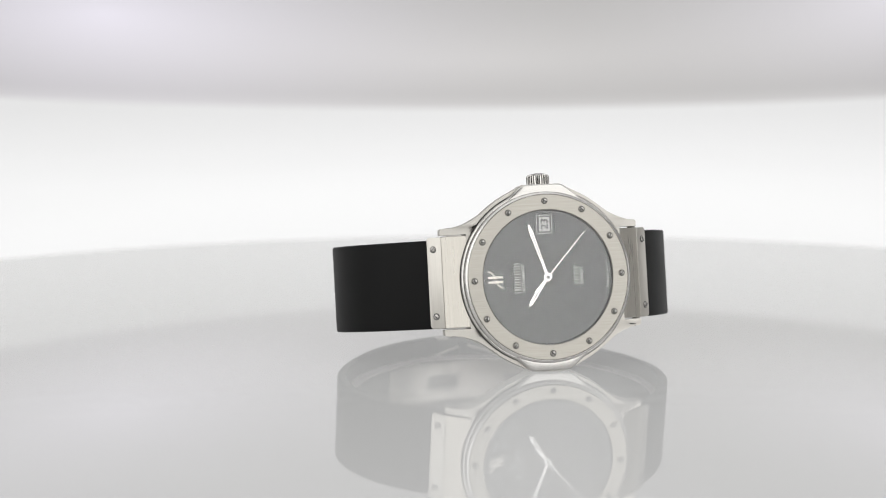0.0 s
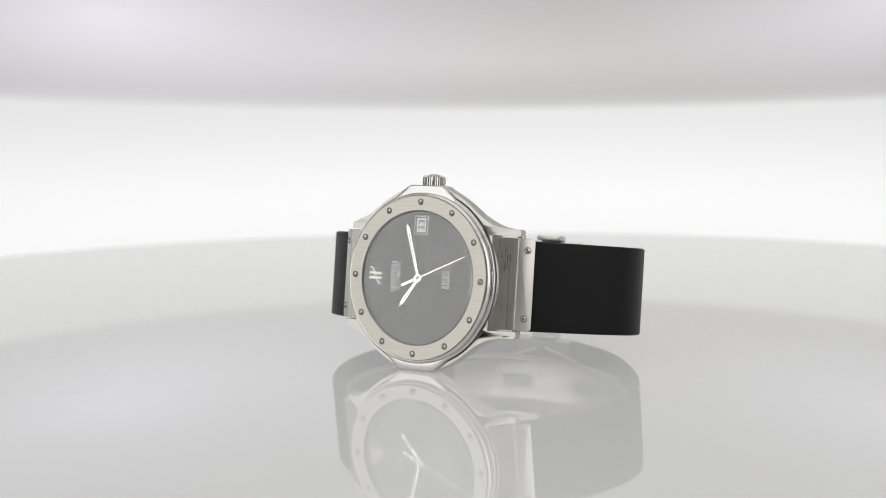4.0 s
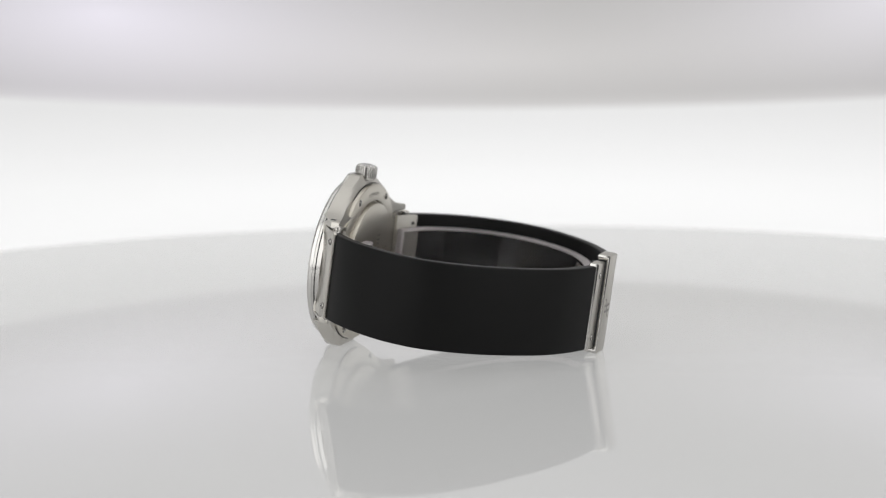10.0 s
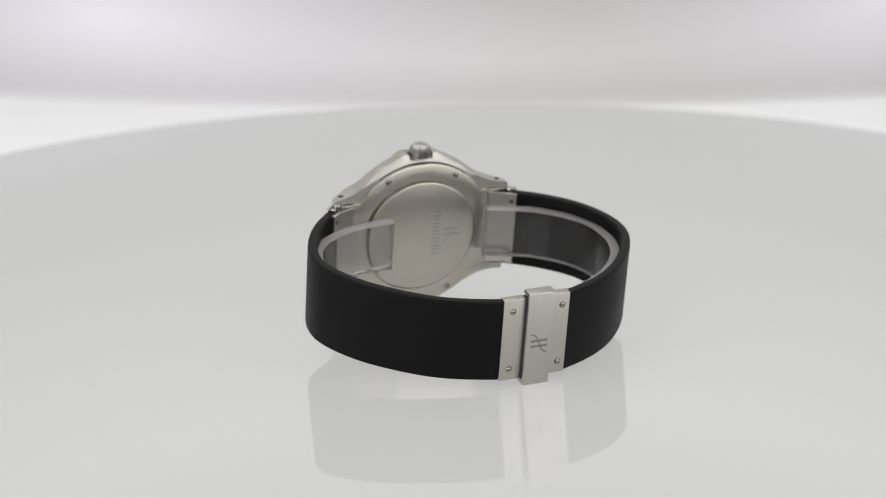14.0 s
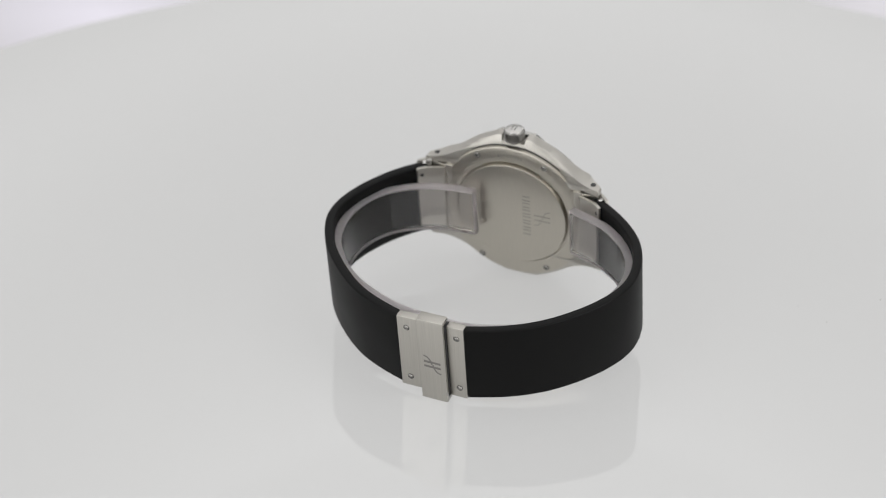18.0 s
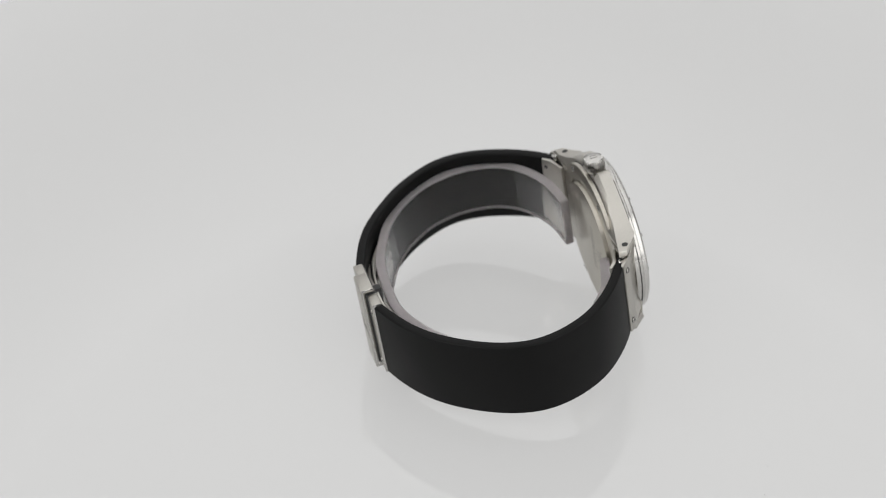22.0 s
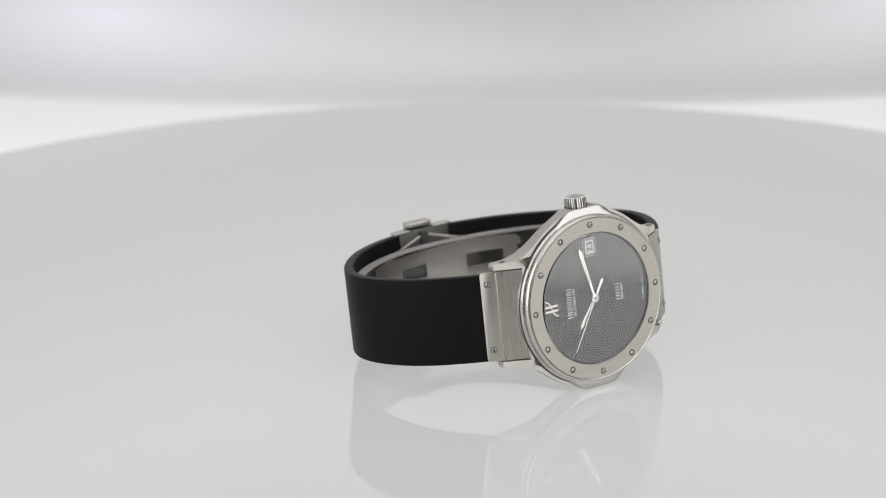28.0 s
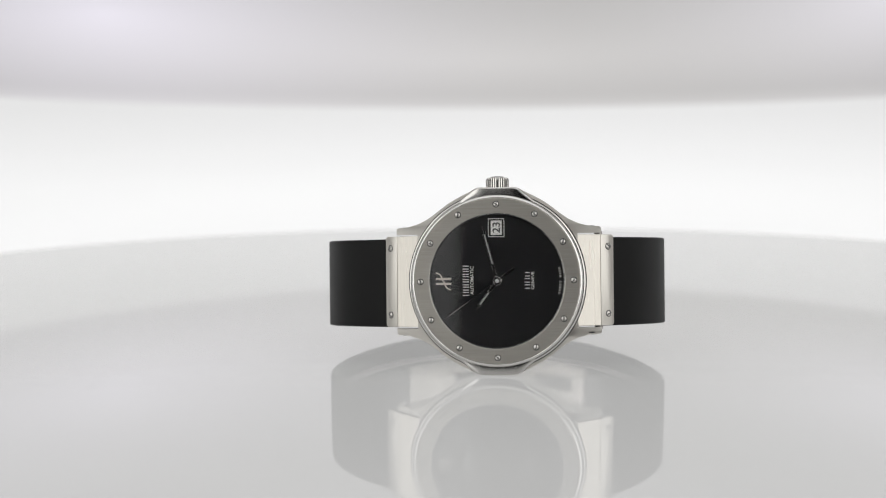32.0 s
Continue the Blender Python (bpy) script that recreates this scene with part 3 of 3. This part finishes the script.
for side in (-1, 1):
    for points in ([(-4.2, -58.2), (-9.0, -57.9), (-15.0, -56.0), (-23.2, -52.2)], [(-4.6, -58.2), (1.0, -58.2), (6.6, -57.3), (11.6, -56.2)]):
        on_watch("blade_edge", blade_edge(points, (8.2, 3.4), side), satin, "edge of the folding blade, paler for caught light")
on_watch("clasp_hinge", box(-5.7, -3.9, -8.7, 8.7, -59.4, -56.9, 0.3), slot_dark, "dark clasp hinge")


def cap_screw(r, height):
    return lathe([(0, height), (r * 0.55, height * 0.96), (r * 0.85, height * 0.7), (r, height * 0.25), (r, -0.25), (0, -0.25)], 24)


screw_meshes = {}


def screw(parent, place, normal, r, turn, rise=0.30):
    """A slotted screw head, standing along its normal; slot and seat ring are dark shapes for recess shade."""
    if r not in screw_meshes:
        screw_meshes[r] = (mesh_from(cap_screw(r, rise), "screw", screw_steel), mesh_from(box(-r * 0.82, r * 0.82, -r * 0.15, r * 0.15, rise - 0.02, rise + 0.012, 0), "slot", slot_dark, False),
                            mesh_from(lathe([(r * 0.9, 0.012), (r + 0.1, 0.012), (r + 0.1, -0.2), (r * 0.9, -0.2)], 24), "seat_ring", slot_dark))
    m = Vector(normal).to_track_quat("Z", "Y").to_matrix().to_4x4() @ Matrix.Rotation(turn, 4, "Z")
    m.translation = Vector(place) * MM
    ob = part("screw", screw_meshes[r][0], None, watch, at=LIE @ m)
    part("slot", screw_meshes[r][1], None, ob)
    part("seat_ring", screw_meshes[r][2], None, ob)
    return ob


for k in range(12):
    a = radians(30 * k - 0.2)
    screw(watch, (15.8 * math.sin(a), 15.8 * math.cos(a), 0.0), (0, 0, 1), 0.58, random.uniform(0, 3.1), 0.40)
for side in (-1, 1):
    for y in (-6.97, 6.97):
        screw(watch, (side * 22.75, y, -6.44), (side * 0.656, 0, 0.755), 0.62, random.uniform(0, 3.1))
for x, z in ((1.35, -60.75), (-10.15, -60.55)):
    for y in (-6.9, 6.7):
        screw(watch, (x, y, z), (0, 0, -1), 0.62, random.uniform(0, 3.1))
for x, y in ((8.4, 14.0), (-8.1, 14.0), (8.5, -14.3), (-7.7, -14.3)):
    screw(watch, (x, y, -7.0), (0, 0, -1), 0.68, random.uniform(0, 3.1), 0.2)

# clear plastic shaper that keeps the strap round
SHAPER = [(8.6, -9.0), (15.0, -9.6), (20.0, -11.0), (24.6, -13.3), (28.4, -16.4), (31.0, -20.4), (32.4, -25.0), (32.7, -29.5), (31.9, -34.5), (30.0, -39.2), (26.0, -44.6), (22.5, -47.9), (17.8, -51.0), (11.0, -53.9), (5.0, -55.5), (-4.0, -56.3),
          (-12.0, -55.9), (-20.0, -53.0), (-26.5, -49.0), (-31.5, -44.2), (-35.0, -38.8), (-36.8, -33.0), (-36.8, -27.0), (-35.7, -22.6), (-33.7, -19.1), (-31.3, -16.2), (-28.4, -13.7), (-25.4, -11.6), (-22.3, -10.3), (-19.3, -9.3), (-16.0, -8.2)]
shaper = tagged(new("strap_shaper"), "thick clear plastic band that keeps the strap round", "plastic band")
part("band", band(glide(SHAPER, 6), 5.45, 0.15, 1.7, 0.1), clear_plastic, shaper, "", LIE)
for side in (-1, 1):
    rim = band(glide(SHAPER, 6), 0.32, 0.0, 2.1, 0.3)
    bmesh.ops.translate(rim, verts=rim.verts, vec=(0, 5.8 * side, 0))
    part("band_edge", rim, frosted_plastic, shaper, "pale frosted edge", LIE)
for tip, after in (SHAPER[:2], SHAPER[:-3:-1]):
    tip, away = Vector(tip), (Vector(tip) - Vector(after)).normalized()
    inward = Vector((-away.y, away.x)) if away.x < 0 else Vector((away.y, -away.x))
    cap = prism([tuple(tip + away * a + inward * b) for a, b in ((0.05, -0.02), (0.5, 0.3), (0.5, 1.7), (0.05, 2.05))], -6.1, 6.1, 0.15)
    bmesh.ops.rotate(cap, verts=cap.verts, cent=(0, 0, 0), matrix=Matrix.Rotation(radians(90), 3, "X"))
    part("band_end", cap, frosted_plastic, shaper, "pale frosted end", LIE)
ARM = glide([(-24.2, -50.0), (-17.2, -54.2), (-9.0, -56.6), (-2.0, -57.1), (5.0, -56.6), (10.8, -55.2), (16.8, -51.9)], 10)
slots, last = [(14, 24), (40, 55)], 0
for k, (i0, i1) in enumerate(slots + [(len(ARM) - 1, 0)]):
    on_watch("clasp_arm", band(ARM[last:i0 + 1], 4.5, 0.0, 0.5, 0.12), satin, "slotted steel arm of the clasp")
    last = i1
    if i1:
        for side in (-1, 1):
            rail = band(ARM[i0:i1 + 1], 1.5, 0.0, 0.5, 0.12)
            bmesh.ops.translate(rail, verts=rail.verts, vec=(0, 3.0 * side, 0))
            on_watch("clasp_arm_rail", rail, satin)
for y in (-3.0, 0.0, 3.0):
    knuckle = lathe([(0, -0.8), (0.55, -0.8), (0.55, 0.8), (0, 0.8)], 16)
    bmesh.ops.rotate(knuckle, verts=knuckle.verts, cent=(0, 0, 0), matrix=Matrix.Rotation(radians(90), 3, "X"))
    bmesh.ops.translate(knuckle, verts=knuckle.verts, vec=(17.1, y, -51.6))
    on_watch("hinge_knuckle", knuckle, satin)

# the three pointers over the dial
def hand(name, outline, thick, material, label):
    return on_watch(name, prism(outline, -thick / 2, thick / 2, 0.03, 1), material, label)


hour_hand = hand("hour_hand", [(0.26, -0.4), (0.46, 6.3), (0.0, 7.4), (-0.46, 6.3), (-0.26, -0.4)], 0.16, hand_steel, "polished hour hand with a grey slot")
part("slot", box(-0.15, 0.15, 3.0, 6.0, 0.07, 0.09, 0), hand_slot, hour_hand)
minute_hand = hand("minute_hand", [(0.24, -0.4), (0.42, 10.4), (0.0, 11.8), (-0.42, 10.4), (-0.24, -0.4)], 0.16, hand_steel, "polished minute hand with a grey slot")
part("slot", box(-0.13, 0.13, 3.6, 9.9, 0.07, 0.09, 0), hand_slot, minute_hand)
second_hand = hand("second_hand", [(0.3, -4.4), (0.26, -1.2), (0.13, 0), (0.09, 12.2), (-0.09, 12.2), (-0.13, 0), (-0.26, -1.2), (-0.3, -4.4)], 0.05, hand_steel, "thin pale seconds hand")
part("hub", lathe([(0.42, 0.10), (0.86, 0.10), (0.95, 0.02), (0.95, -0.1), (0.42, -0.1)], 32), hand_steel, second_hand)
part("pin", lathe([(0, 0.07), (0.3, 0.07), (0.4, 0.0), (0.4, -0.1), (0, -0.1)], 24), hand_slot, second_hand)

# dial print: twelve lies towards -x, so words run towards +y
def on_dial(name, data, x, y, label="", z=-1.235):
    m = Matrix.Translation(Vector((x, y, z)) * MM) @ Matrix.Rotation(radians(90), 4, "Z")
    return part(name, data, print_white, watch, label, LIE @ m)


on_dial("word_automatic", lettering("AUTOMATIC", 5.85, 0.70, 0.008, print_white), -5.2, 0.15, "white printed word")
on_dial("word_geneve", lettering("GENEVE", 3.65, 0.62, 0.008, print_white), 7.35, 0.04, "white printed word")
for k, letter in enumerate("SWISS MADE"):
    if letter != " ":
        a = radians(90 + 11.5 - 2.55 * k)
        m = Matrix.Translation(Vector((13.05 * math.sin(a), 13.05 * math.cos(a), -1.235)) * MM) @ Matrix.Rotation(math.pi / 2 - a + math.pi / 2, 4, "Z")
        part("edge_letter", lettering(letter, 0.38, 0.46, 0.008, print_white), print_white, watch, "", LIE @ m)


def printed(name, bm, x, y, z=0.0, material=print_white, label=""):
    bmesh.ops.translate(bm, verts=bm.verts, vec=(x, y, z))
    return on_watch(name, bm, material, label, False)


printed("maker_word", strokes(6, 2, 6.5, 1.3, 0.20, -1.245, -1.225), -6.48, 0.1, label="white bars for a maker's word")
printed("maker_word", strokes(3, 2, 3.8, 1.05, 0.20, -1.245, -1.225), 6.22, 0.06, label="white bars for a maker's word")
printed("maker_mark", emblem(-3.2, 1.0, 0.46, -1.245, -1.215), -11.1, 0.0, material=mark_steel, label="applied steel maker's mark")
printed("maker_mark", emblem(3.9, 1.25, 0.55, -61.88, -61.83), -4.7, -1.0, material=engraving, label="etched grey maker's mark")
printed("maker_mark", emblem(-4.0, 1.3, 0.30, -7.98, -7.94), -7.6, 0.4, material=engraving_faint, label="faintly engraved maker's mark")
printed("maker_word", strokes(6, 2, 11.4, 1.9, 0.30, -7.98, -7.94), -3.7, 0.5, material=engraving_faint, label="faintly engraved bars for a word")
word = strokes(6, 2, 6.0, 0.95, 0.13, -0.012, 0.012)
tilt = Matrix(((0.857, 0, 0.515, 19.2), (0, 1, 0, -0.4), (-0.515, 0, 0.857, -4.03), (0, 0, 0, 1)))
bmesh.ops.transform(word, matrix=tilt, verts=word.verts)
printed("maker_word", word, 0, 0, material=engraving_link, label="faintly engraved bars on the end link")
printed("small_words", strokes(13, 1, 8.6, 0.55, 0.22, -7.975, -7.945), 8.1, 0.8, material=engraving_faint, label="small engraved bars")
for k in range(9):
    a = radians(-9.5 + 2.6 * k)
    m = Matrix.Translation(Vector((15.4 * math.sin(a), 15.4 * math.cos(a), -7.03)) * MM) @ Matrix.Rotation(-a, 4, "Z")
    part("ring_stroke", box(-0.11, 0.11, -0.4, 0.4, -0.02, 0.02, 0), engraving_faint, watch, "small engraved bar", LIE @ m)
on_watch("date_frame", box(-1.8, 1.58, 9.04, 12.9, -1.24, -1.215, 0), date_white)
on_watch("date_border", box(-1.66, 1.44, 9.18, 12.76, -1.214, -1.205, 0), date_black)
on_watch("date_disc", box(-1.24, 1.06, 9.5, 12.46, -1.204, -1.195, 0), date_white)
on_dial("date_figures", lettering("23", 2.15, 1.55, 0.004, date_black), -0.09, 10.98, "black date figures", -1.19)

# ---- motions ----
def motions():
    spin = [(t, pose(0, 0, 0, 0, 0, s)) for t, e, s in PATH]
    walk(watch, spin)
    walk(shaper, spin)
    walk(turntable, spin)
    walk(backdrop, [(t, rig(e)) for t, e, s in PATH])
    seconds = [t for t in range(33)]

    def clockwise(angle, z):
        """A hand's pose: angle in degrees from twelve."""
        return LIE @ Matrix.Translation((0, 0, z * MM)) @ Matrix.Rotation(radians(90 - angle), 4, "Z")

    walk(second_hand, [(t, clockwise(132.5 + 6 * t, -0.80)) for t in seconds])
    walk(minute_hand, [(t, clockwise(72.0 + 0.1 * t, -0.95)) for t in seconds])
    walk(hour_hand, [(t, clockwise(306.0 + t / 120, -1.10)) for t in seconds])


motions()
